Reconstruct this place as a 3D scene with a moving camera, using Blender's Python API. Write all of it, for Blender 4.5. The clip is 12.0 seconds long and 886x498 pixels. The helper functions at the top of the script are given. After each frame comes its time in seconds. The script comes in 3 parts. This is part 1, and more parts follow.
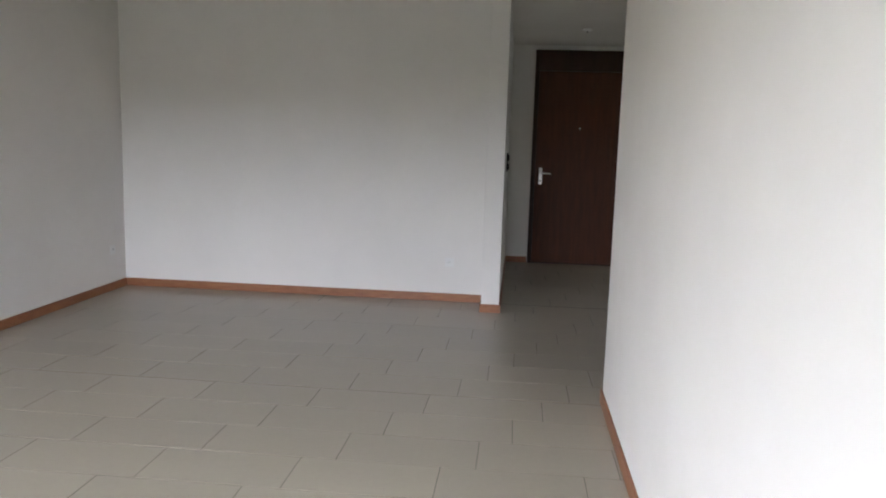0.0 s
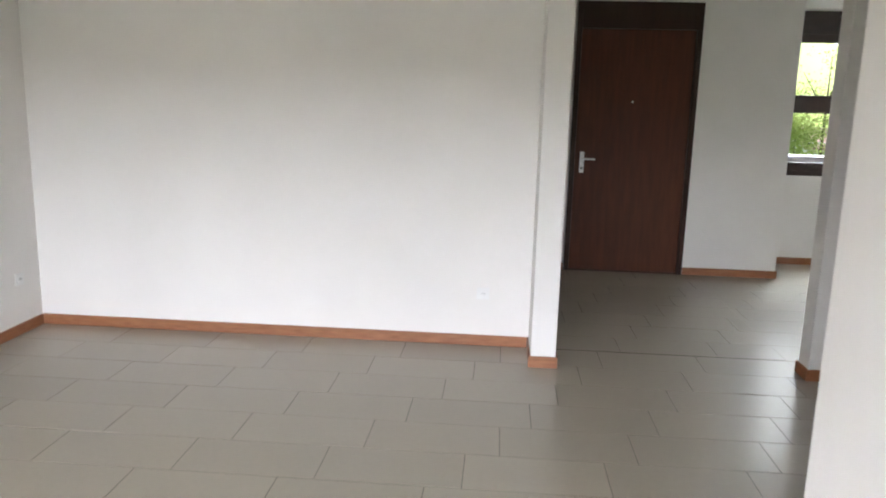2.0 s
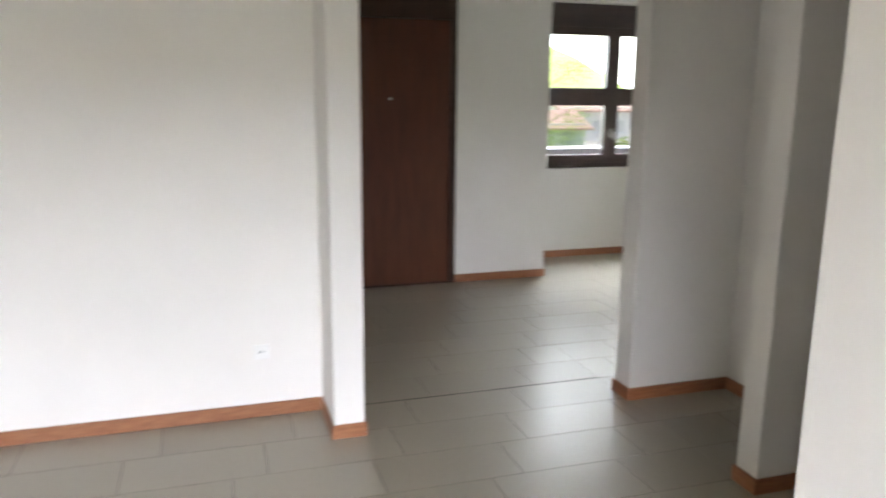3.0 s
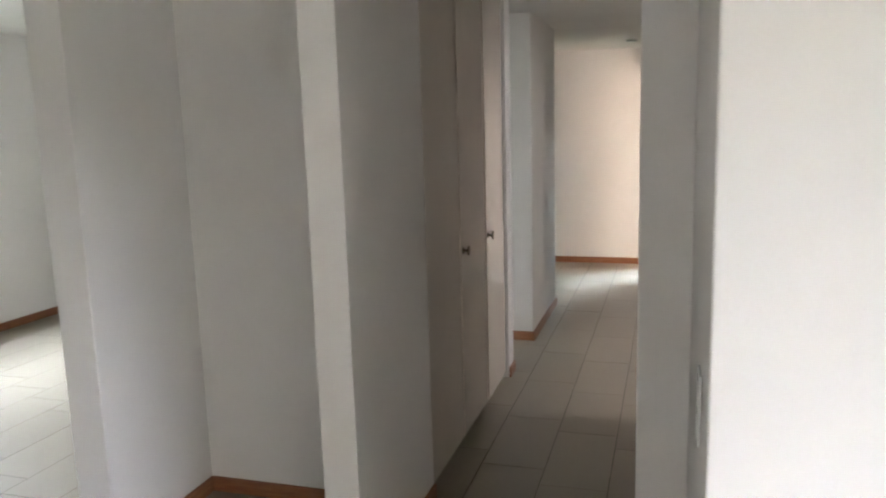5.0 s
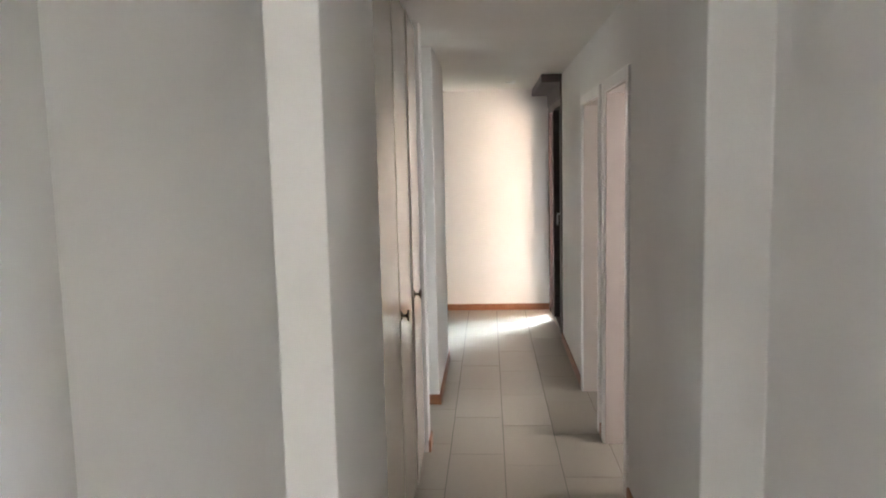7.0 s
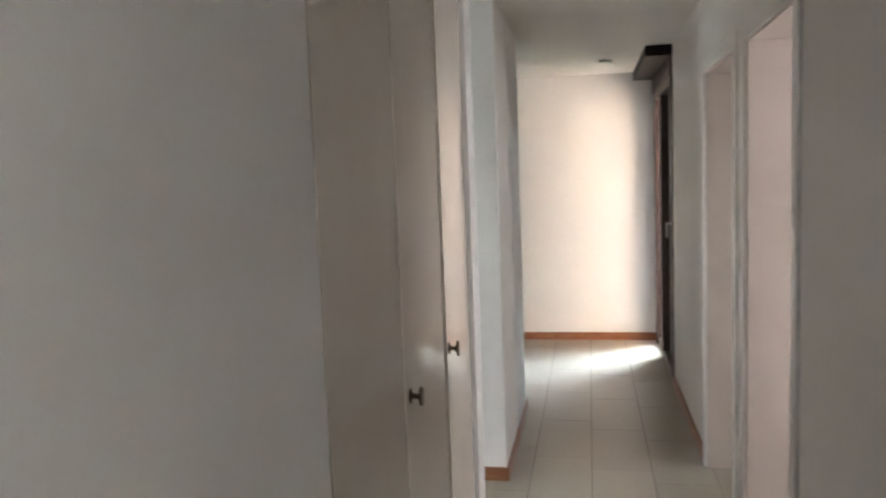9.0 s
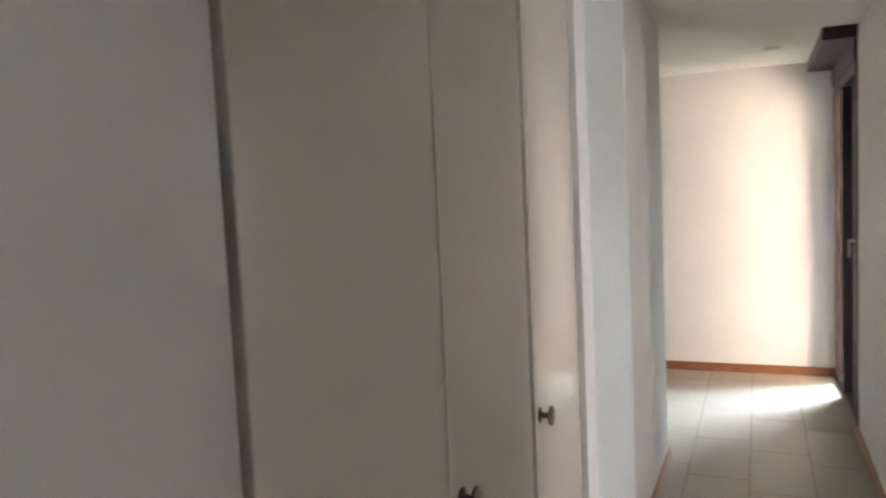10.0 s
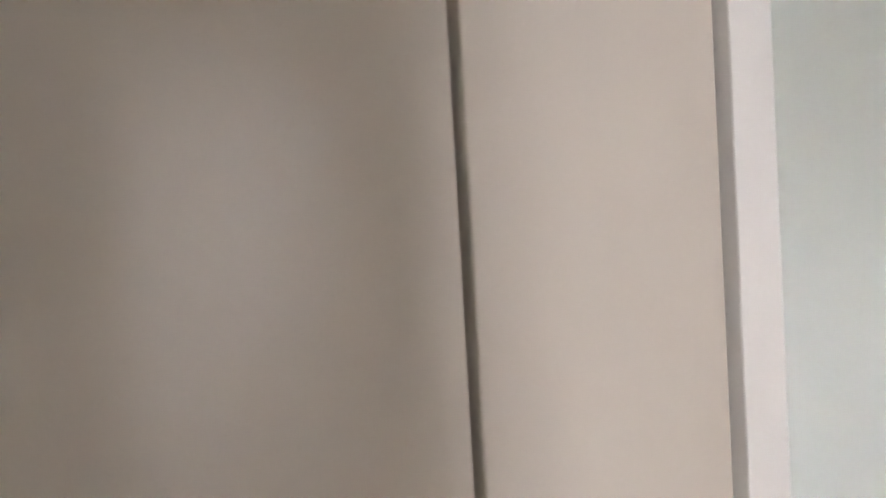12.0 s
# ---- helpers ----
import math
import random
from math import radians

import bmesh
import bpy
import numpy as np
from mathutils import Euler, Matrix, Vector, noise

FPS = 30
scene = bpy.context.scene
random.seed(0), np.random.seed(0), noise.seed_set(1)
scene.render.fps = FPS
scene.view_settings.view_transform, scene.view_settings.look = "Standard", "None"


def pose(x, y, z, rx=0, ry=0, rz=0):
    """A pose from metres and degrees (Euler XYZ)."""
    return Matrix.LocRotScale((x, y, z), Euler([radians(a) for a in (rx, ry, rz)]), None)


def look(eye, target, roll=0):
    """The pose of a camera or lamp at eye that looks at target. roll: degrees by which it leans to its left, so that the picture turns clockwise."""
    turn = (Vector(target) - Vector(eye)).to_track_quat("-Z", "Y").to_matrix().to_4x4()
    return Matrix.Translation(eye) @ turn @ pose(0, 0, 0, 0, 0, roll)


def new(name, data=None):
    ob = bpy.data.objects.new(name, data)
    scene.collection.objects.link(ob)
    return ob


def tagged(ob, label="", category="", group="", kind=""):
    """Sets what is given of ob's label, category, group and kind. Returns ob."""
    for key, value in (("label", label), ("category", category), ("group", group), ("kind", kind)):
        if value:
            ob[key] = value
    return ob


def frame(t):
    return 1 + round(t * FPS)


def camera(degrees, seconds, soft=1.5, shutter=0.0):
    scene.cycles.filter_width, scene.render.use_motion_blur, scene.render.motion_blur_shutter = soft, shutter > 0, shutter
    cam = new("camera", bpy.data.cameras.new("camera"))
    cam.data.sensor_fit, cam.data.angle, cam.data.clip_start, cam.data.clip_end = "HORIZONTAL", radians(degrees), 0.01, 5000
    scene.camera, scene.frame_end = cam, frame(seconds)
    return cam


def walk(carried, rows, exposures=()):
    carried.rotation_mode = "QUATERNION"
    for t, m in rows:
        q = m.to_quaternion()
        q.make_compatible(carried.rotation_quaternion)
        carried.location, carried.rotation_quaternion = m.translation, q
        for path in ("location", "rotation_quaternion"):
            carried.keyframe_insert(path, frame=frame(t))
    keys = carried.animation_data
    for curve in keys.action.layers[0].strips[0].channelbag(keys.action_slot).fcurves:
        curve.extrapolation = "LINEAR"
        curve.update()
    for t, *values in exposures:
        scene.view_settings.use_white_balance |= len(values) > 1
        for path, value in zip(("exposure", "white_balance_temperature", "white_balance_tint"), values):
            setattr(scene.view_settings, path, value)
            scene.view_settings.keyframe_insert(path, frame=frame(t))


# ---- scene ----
# camera and walk
def step(t, x, y, z, yaw, pitch, roll):
    """A row of the walk: heading clockwise from +y, pitch downwards, lean to the left."""
    a, p = radians(yaw), radians(pitch)
    way = Vector((math.sin(a) * math.cos(p), math.cos(a) * math.cos(p), -math.sin(p)))
    eye = Vector((x, y, z))
    return (t, look(eye, eye + way, roll))


cam = camera(61.0, 12.0, soft=2.0, shutter=0.35)
PATH = [
    step(0, 0.255, -6.379, 1.381, -5.49, 8.22, 1.74),
    step(0.5, 0.223, -5.975, 1.441, -4.93, 8.83, 1.76),
    step(1, 0.150, -5.391, 1.439, -4.80, 9.29, 1.74),
    step(1.5, -0.036, -5.019, 1.475, -4.95, 10.72, 1.60),
    step(2, -0.219, -4.619, 1.541, -4.23, 11.28, 1.55),
    step(2.5, -0.387, -4.081, 1.592, 1.13, 11.90, 1.68),
    step(3, -0.512, -3.677, 1.622, 17.49, 11.83, 0.52),
    step(3.3, -0.531, -3.423, 1.590, 27.90, 11.48, -0.05),
    step(3.5, -0.532, -3.262, 1.596, 33.79, 11.20, -0.59),
    step(3.6, -0.523, -3.163, 1.611, 37.29, 10.93, -0.66),
    step(3.7, -0.511, -3.079, 1.623, 40.17, 10.68, -0.70),
    step(5.3, -0.546, -2.173, 1.612, 77.00, 9.39, -1.64),
    step(5.5, -0.509, -2.077, 1.615, 78.29, 9.37, -1.54),
    step(6, -0.434, -1.860, 1.655, 80.54, 9.22, -1.46),
    step(6.5, -0.313, -1.755, 1.668, 84.56, 8.23, -1.44),
    step(8.3, 0.799, -1.694, 1.476, 87.47, 5.68, -1.26),
    step(8.5, 0.925, -1.747, 1.492, 86.44, 5.76, -1.61),
    step(9, 1.210, -1.793, 1.543, 78.83, 5.64, -2.19),
    step(9.2, 1.322, -1.800, 1.552, 75.72, 5.53, -2.17),
    step(9.5, 1.474, -1.807, 1.575, 72.53, 5.34, -2.34),
    step(10, 1.771, -1.849, 1.554, 66.99, 4.55, -2.68),
    step(10.5, 2.108, -1.885, 1.550, 55.59, 2.91, -2.73),
    step(11, 2.366, -1.843, 1.524, 52.34, 2.46, -2.75),
    step(11.5, 2.658, -1.894, 1.519, 47.77, 2.39, -2.59),
    step(12, 2.953, -1.886, 1.520, 41.54, 2.06, -3.31),
]
EXPOSURES = [(0.0, -0.88, 6450, 11), (0.5, -0.8, 6420, 10.5), (1.0, -0.5, 6500, 10.5), (2.0, 0.0, 6550, 10.5), (2.5, -0.05, 6600, 10.5), (3.0, 0.13, 6600, 10.5),
             (3.5, 0.48, 6580, 10.5), (3.7, 0.6, 6560, 10.5), (5.3, 0.6, 6360, 11.5), (6.5, 1.06, 6300, 11.5), (8.5, 1.18, 6220, 11.3), (9.0, 1.08, 6220, 11.2),
             (9.5, 1.16, 6260, 11), (10.0, 1.24, 6300, 11), (10.5, 1.52, 6320, 11), (11.0, 1.4, 6400, 10.5), (11.5, 1.53, 6270, 11.8), (12.0, 1.5, 6250, 11.8)]
walk(cam, PATH, EXPOSURES)

# world, sun and daylight in the windows
world = bpy.data.worlds.new("sky")
scene.world = world
world.use_nodes = True
wn = world.node_tree.nodes
sky = wn.new("ShaderNodeTexSky")
sky.sky_type = "NISHITA"
sky.sun_disc = False
sky.sun_elevation, sky.sun_rotation = radians(58), radians(112)
wn["Background"].inputs["Strength"].default_value = 0.15
world.node_tree.links.new(sky.outputs[0], wn["Background"].inputs[0])

sun = new("sun", bpy.data.lights.new("sun", "SUN"))
sun.data.energy, sun.data.angle, sun.data.color = 4.5, radians(8), (1.0, 0.97, 0.93)
sun.matrix_world = look((0, 0, 30), (-17, 7, 0))


def daylight(name, eye, target, width, height, watts, colour, spread=180):
    lamp = bpy.data.lights.new(name, "AREA")
    lamp.shape, lamp.size, lamp.size_y = "RECTANGLE", width, height
    lamp.energy, lamp.color, lamp.spread = watts, colour, radians(spread)
    ob = new(name, lamp)
    ob.matrix_world = look(eye, target)
    return ob


daylight("living_sky_light", (-2.0, -11.5, 3.7), (-1.2, -4.0, -0.4), 7.6, 3.0, 7000, (0.835, 0.868, 1.0))
daylight("hall_sky_light", (3.4, 4.7, 3.7), (3.0, 1.4, 0.4), 3.0, 2.0, 1700, (0.80, 0.875, 1.0))
daylight("hall_west_sky_light", (1.4, 6.6, 2.1), (4.6, -0.6, 1.1), 2.2, 1.8, 230, (0.88, 0.945, 0.98))
daylight("room_window_light", (3.46, -4.35, 1.4), (3.72, -2.0, 0.7), 0.38, 1.6, 18, (0.98, 0.93, 0.96))
daylight("bath_window_light", (4.52, -4.35, 1.4), (4.70, -2.0, 0.6), 0.38, 1.6, 9, (1.0, 0.93, 0.91))
daylight("bedroom_sky_light", (8.95, -3.35, 2.0), (7.30, -1.7, 0.0), 1.8, 2.2, 350, (0.72, 0.85, 1.0), 90)
daylight("bedroom_high_sky_light", (7.85, -3.3, 2.9), (7.55, -1.75, 0.0), 1.3, 1.2, 80, (0.72, 0.85, 1.0), 100)
# added warm lamp that tints the far wall peach; no awning is built
daylight("bedroom_warm_fill_light", (7.0, -4.25, 1.35), (8.0, -1.6, 1.2), 1.4, 1.9, 104, (1.0, 0.77, 0.61))

# plan
X_WEST, X_HALL, Y_BACK, Y_ENTRY, Y_WINDOW = -3.227, 0.147, 0.0, 2.344, 3.051
Y_NORTH, Y_SOUTH, X_FAR, Y_LIVING = -1.354, -2.36, 8.06, -7.6
CEIL, CEIL_LOW, CEIL_LIVING = 2.47, 2.365, 2.58
DOOR_TOP = 1.99


# ---- materials ----
def material(name, colour, rough=0.6, metal=0.0, spec=0.5):
    mat = bpy.data.materials.new(name)
    mat.use_nodes = True
    nodes, links = mat.node_tree.nodes, mat.node_tree.links
    b = nodes["Principled BSDF"]
    b.inputs["Base Color"].default_value = (*colour, 1)
    b.inputs["Roughness"].default_value = rough
    b.inputs["Metallic"].default_value = metal
    b.inputs["Specular IOR Level"].default_value = spec
    return mat, nodes, links, b


def noise_node(nodes, links, scale, detail=4, rough=0.55, stretch=None, coords="Object"):
    tc = nodes.new("ShaderNodeTexCoord")
    n = nodes.new("ShaderNodeTexNoise")
    n.inputs["Scale"].default_value, n.inputs["Detail"].default_value, n.inputs["Roughness"].default_value = scale, detail, rough
    if stretch:
        m = nodes.new("ShaderNodeMapping")
        m.inputs["Scale"].default_value = stretch
        links.new(tc.outputs[coords], m.inputs[0])
        links.new(m.outputs[0], n.inputs["Vector"])
    else:
        links.new(tc.outputs[coords], n.inputs["Vector"])
    return n


def vary(nodes, links, fac, low, high, lo=0.35, hi=0.65):
    r = nodes.new("ShaderNodeValToRGB")
    r.color_ramp.elements[0].position, r.color_ramp.elements[1].position = lo, hi
    r.color_ramp.elements[0].color, r.color_ramp.elements[1].color = (*low, 1), (*high, 1)
    links.new(fac, r.inputs[0])
    return r


def bump(nodes, links, b, fac, strength, distance):
    u = nodes.new("ShaderNodeBump")
    u.inputs["Strength"].default_value, u.inputs["Distance"].default_value = strength, distance
    links.new(fac, u.inputs["Height"])
    links.new(u.outputs[0], b.inputs["Normal"])


def rough_map(nodes, links, b, fac, low, high):
    m = nodes.new("ShaderNodeMapRange")
    m.inputs["To Min"].default_value, m.inputs["To Max"].default_value = low, high
    links.new(fac, m.inputs["Value"])
    links.new(m.outputs[0], b.inputs["Roughness"])


def plain(name, low, high, scale, rough, grain=0.0, grain_scale=200, metal=0.0, stretch=None, spec=0.5):
    """A surface with cloudy colour, uneven gloss and fine relief."""
    mat, n, l, b = material(name, high, rough, metal, spec)
    c = noise_node(n, l, scale, stretch=stretch)
    l.new(vary(n, l, c.outputs["Fac"], low, high).outputs[0], b.inputs["Base Color"])
    rough_map(n, l, b, c.outputs["Fac"], rough * 0.85, min(1.0, rough * 1.15))
    if grain:
        g = noise_node(n, l, grain_scale, 3, stretch=stretch)
        bump(n, l, b, g.outputs["Fac"], grain, 0.002)
    return mat


WALL = plain("wall_paint", (0.770, 0.751, 0.715), (0.811, 0.792, 0.757), 1.3, 0.75, 0.25, 160, spec=0.3)
CEILING = plain("ceiling_paint", (0.75, 0.725, 0.68), (0.80, 0.775, 0.73), 1.1, 0.85, 0.3, 120, spec=0.2)
WHITE_LACQUER = plain("white_lacquer", (0.61, 0.555, 0.478), (0.645, 0.59, 0.512), 2.0, 0.15, 0.010, 25)
LINING_PAINT = plain("beige_lining_lacquer", (0.50, 0.43, 0.375), (0.55, 0.475, 0.42), 2.5, 0.3, 0.03, 60)
FRAME_PAINT = plain("white_frame_paint", (0.74, 0.72, 0.69), (0.79, 0.77, 0.74), 3.0, 0.32, 0.05, 80)
SKIRTING = plain("skirting_wood", (0.235, 0.092, 0.041), (0.315, 0.138, 0.064), 9, 0.42, 0.12, 90, stretch=(1, 1, 9))
DARK_WOOD = plain("dark_brown_wood", (0.065, 0.0195, 0.0080), (0.088, 0.0275, 0.0112), 5, 0.5, 0.08, 60, stretch=(5, 5, 0.5), spec=0.25)
DOOR_FRAME_WOOD = plain("dark_stained_wood", (0.030, 0.012, 0.0075), (0.046, 0.018, 0.011), 5, 0.5, 0.1, 60, stretch=(5, 5, 0.5), spec=0.25)
FRAME_WOOD = plain("window_brown_wood", (0.028, 0.016, 0.0145), (0.046, 0.026, 0.023), 6, 0.45, 0.15, 60, stretch=(0.7, 5, 3))
STEEL = plain("brushed_steel", (0.55, 0.54, 0.52), (0.68, 0.67, 0.65), 30, 0.3, 0.05, 200, 1.0)
BRONZE = plain("aged_bronze", (0.11, 0.085, 0.06), (0.2, 0.16, 0.12), 20, 0.36, 0.06, 150, 0.9)
PLASTIC = plain("white_plastic", (0.76, 0.76, 0.74), (0.8, 0.8, 0.78), 8, 0.35)
HOLE = plain("socket_dark", (0.02, 0.02, 0.02), (0.03, 0.03, 0.03), 30, 0.6)
GROUT = plain("grout", (0.055, 0.048, 0.04), (0.10, 0.09, 0.078), 30, 0.9, 0.4, 300)
METAL_SILL = plain("pale_sill", (0.62, 0.64, 0.66), (0.7, 0.72, 0.74), 5, 0.5)
GRASS = plain("grass", (0.08, 0.15, 0.03), (0.18, 0.27, 0.06), 0.6, 0.9, 0.6, 20)


def leaf_material():
    mat, n, l, b = material("leaf", (0.2, 0.28, 0.05), 0.5)
    c = noise_node(n, l, 0.8, 3)
    ramp = vary(n, l, c.outputs["Fac"], (0.18, 0.27, 0.05), (0.36, 0.46, 0.10))
    l.new(ramp.outputs[0], b.inputs["Base Color"])
    thin, mix = n.new("ShaderNodeBsdfTranslucent"), n.new("ShaderNodeMixShader")
    l.new(ramp.outputs[0], thin.inputs["Color"])
    mix.inputs[0].default_value = 0.55
    l.new(b.outputs[0], mix.inputs[1])
    l.new(thin.outputs[0], mix.inputs[2])
    l.new(mix.outputs[0], n["Material Output"].inputs["Surface"])
    return mat


LEAF = leaf_material()
BARK = plain("bark", (0.06, 0.045, 0.03), (0.12, 0.09, 0.06), 8, 0.9, 0.5, 30)
ASPHALT = plain("pale_asphalt", (0.34, 0.33, 0.3), (0.42, 0.41, 0.38), 2, 0.9, 0.3, 60)
PLASTER_OUT = plain("house_plaster", (0.76, 0.74, 0.70), (0.82, 0.80, 0.77), 1, 0.9)
PALE_SHUTTER = plain("pale_window_shutter", (0.58, 0.57, 0.55), (0.66, 0.65, 0.62), 3, 0.7)
ROOF_TILE = plain("roof_tiles", (0.42, 0.27, 0.22), (0.52, 0.36, 0.3), 3, 0.8, 0.5, 12)


def tile_material():
    mat, n, l, b = material("floor_tile", (0.3, 0.27, 0.21), 0.29)
    info = n.new("ShaderNodeObjectInfo")
    cloud = noise_node(n, l, 1.1, 1, 0.4)
    grain = noise_node(n, l, 35, 2)
    base = vary(n, l, cloud.outputs["Fac"], (0.285, 0.256, 0.199), (0.313, 0.282, 0.222), 0.2, 0.8)
    speck = n.new("ShaderNodeMapRange")
    speck.inputs["To Min"].default_value, speck.inputs["To Max"].default_value = 0.96, 1.04
    l.new(grain.outputs["Fac"], speck.inputs["Value"])
    span = n.new("ShaderNodeMapRange")
    span.inputs["To Min"].default_value, span.inputs["To Max"].default_value = 0.95, 1.05
    l.new(info.outputs["Random"], span.inputs["Value"])
    both = n.new("ShaderNodeMath")
    both.operation = "MULTIPLY"
    l.new(speck.outputs[0], both.inputs[0])
    l.new(span.outputs[0], both.inputs[1])
    hsv = n.new("ShaderNodeHueSaturation")
    l.new(both.outputs[0], hsv.inputs["Value"])
    l.new(base.outputs[0], hsv.inputs["Color"])
    l.new(hsv.outputs[0], b.inputs["Base Color"])
    rough_map(n, l, b, cloud.outputs["Fac"], 0.27, 0.32)
    return mat


TILE = tile_material()


def glass_material():
    mat, n, l, b = material("window_glass", (1, 1, 1), 0.0)
    b.inputs["Transmission Weight"].default_value = 1.0
    b.inputs["IOR"].default_value = 1.02
    return mat


GLASS = glass_material()


# ---- mesh helpers ----
def add_box(bm, x0, x1, y0, y1, z0, z1):
    m = Matrix.LocRotScale(((x0 + x1) / 2, (y0 + y1) / 2, (z0 + z1) / 2), None, (x1 - x0, y1 - y0, z1 - z0))
    return bmesh.ops.create_cube(bm, size=1, matrix=m)["verts"]


def box_bm(*boxes, bevel=0.0, segments=2):
    bm = bmesh.new()
    for b in boxes:
        add_box(bm, *b)
    if bevel:
        bmesh.ops.bevel(bm, geom=bm.edges[:], offset=bevel, segments=segments, affect="EDGES", profile=0.6)
    return bm


def rod_bm(points_radii, segments=24, axis="z"):
    """A turned shape: (height, radius) pairs along an axis."""
    bm = bmesh.new()
    rings = []
    for h, r in points_radii:
        ring = []
        for i in range(segments):
            a = 2 * math.pi * i / segments
            c, s = r * math.cos(a), r * math.sin(a)
            ring.append(bm.verts.new({"z": (c, s, h), "y": (c, h, s), "x": (h, c, s)}[axis]))
        rings.append(ring)
    for p, q in zip(rings, rings[1:]):
        for i in range(segments):
            bm.faces.new((p[i], p[(i + 1) % segments], q[(i + 1) % segments], q[i]))
    bm.faces.new(rings[0])
    bm.faces.new(rings[-1])
    bmesh.ops.recalc_face_normals(bm, faces=bm.faces[:])
    return bm


def finish(name, bm, mat, smooth=False):
    me = bpy.data.meshes.new(name)
    bm.to_mesh(me)
    bm.free()
    me.materials.append(mat)
    if smooth:
        for p in me.polygons:
            p.use_smooth = True
    return new(name, me)


def part(name, bm, mat, parent, label="", smooth=False):
    ob = finish(name, bm, mat, smooth)
    ob.parent = parent
    if label:
        ob["label"] = label
    return ob


def thing(name, x, y, z, label, category, group="", kind="", rz=0.0):
    ob = new(name)
    ob.empty_display_size = 0.1
    ob.matrix_world = pose(x, y, z, 0, 0, rz)
    return tagged(ob, label, category, group, kind)


def prism(points, z0, z1, bevel=0.0):
    """A wall of any plan: an outline drawn up from z0 to z1, its upright edges rounded."""
    bm = bmesh.new()
    low = [bm.verts.new((x, y, z0)) for x, y in points]
    top = [bm.verts.new((x, y, z1)) for x, y in points]
    n = len(points)
    sides = [bm.faces.new((low[i], low[(i + 1) % n], top[(i + 1) % n], top[i])) for i in range(n)]
    bm.faces.new(low)
    bm.faces.new(top)
    bmesh.ops.recalc_face_normals(bm, faces=bm.faces[:])
    if bevel:
        edges = [e for e in bm.edges if abs(e.verts[0].co.z - e.verts[1].co.z) > 0.1]
        bmesh.ops.bevel(bm, geom=edges, offset=bevel, segments=3, affect="EDGES", profile=0.5)
    return bm


def structure(name, label, category, mat, *boxes, bevel=0.0):
    ob = finish(name, box_bm(*boxes, bevel=bevel), mat)
    return tagged(ob, label, category, kind="structure")


# ---- walls ----
W = "white painted plaster wall with a matt finish"
structure("wall_west", W + " of the living room", "wall", WALL, (X_WEST - 0.2, X_WEST, Y_LIVING - 0.2, 0.15, 0, 2.7))
structure("wall_back", W + " above a wooden baseboard", "wall", WALL, (X_WEST, 0.0, 0.0, 0.15, 0, 2.7))
structure("wall_hall_west", W + " ending in a narrow edge", "wall", WALL, (0.0, X_HALL, -0.361, Y_ENTRY, 0, 2.7), bevel=0.004)
structure("wall_entry", W + " around the dark entrance door", "wall", WALL,
          (0.0, 0.40, Y_ENTRY, 2.56, 0, 2.7), (1.487, 2.331, Y_ENTRY, 2.56, 0, 2.7), (0.40, 1.487, Y_ENTRY, 2.56, 2.418, 2.7),
          (2.18, 2.331, 2.56, Y_WINDOW, 0, 2.7))
structure("wall_window", W + " below and above the brown window", "wall", WALL,
          (2.18, 2.45, Y_WINDOW, 3.36, 0, 2.7), (4.25, 5.05, Y_WINDOW, 3.36, 0, 2.7), (2.45, 4.25, Y_WINDOW, 3.36, 0, 0.889),
          (2.45, 4.25, Y_WINDOW, 3.36, 2.455, 2.7))
structure("wall_kitchen_east", W + " at the end of the lit hall", "wall", WALL, (4.87, 5.05, -0.2, Y_WINDOW, 0, 2.7))
structure("wall_partition", W + ", a thin partition with a free end", "wall", WALL, (1.594, 3.985, -0.347, -0.2, 0, 2.7), bevel=0.004)
structure("wall_niche", W + " at the back of a shallow niche", "wall", WALL, (2.217, 2.34, -1.229, -0.347, 0, 2.7))
structure("wall_corridor_north", W + " of the corridor, around the built-in cupboard", "wall", WALL,
          (1.585, 2.381, Y_NORTH, -1.229, 0, 2.7), bevel=0.004)
structure("wall_cupboard_end", W + " beside the built-in cupboard", "wall", WALL, (4.0, 4.135, Y_NORTH, -0.2, 0, 2.7), bevel=0.004)
structure("wall_cupboard_back", W + " behind the built-in cupboard", "wall", WALL, (2.34, 3.99, -0.72, -0.6, 0, 2.7))
tagged(finish("wall_jamb", prism(((4.847, -0.2), (4.847, -1.36), (5.992, -1.36), (5.992, 1.7), (5.87, 1.7), (5.87, -1.23), (4.97, -1.23), (4.97, -0.2)), 0, 2.7, 0.006), WALL),
       W + " between the side passage and the far room", "wall", kind="structure")
structure("wall_bedroom_north", W + " of the far room", "wall", WALL, (5.992, X_FAR, 1.5, 1.7, 0, 2.7))
structure("wall_far", "cream white plaster wall above a wooden baseboard", "wall", WALL, (X_FAR, X_FAR + 0.2, -2.6, 1.7, 0, 2.7))
structure("wall_corridor_south", W + " of the corridor with two doorways", "wall", WALL,
          (2.163, 3.467, -2.56, Y_SOUTH, 0, 2.7), (4.143, 4.353, -2.56, Y_SOUTH, 0, 2.7), (5.129, 6.62, -2.56, Y_SOUTH, 0, 2.7),
          (8.0, X_FAR, -2.56, Y_SOUTH, 0, 2.7),
          (3.467, 4.143, -2.56, Y_SOUTH, DOOR_TOP, 2.7), (4.353, 5.129, -2.56, Y_SOUTH, DOOR_TOP, 2.7), (6.62, 8.0, -2.56, Y_SOUTH, 2.2, 2.7))
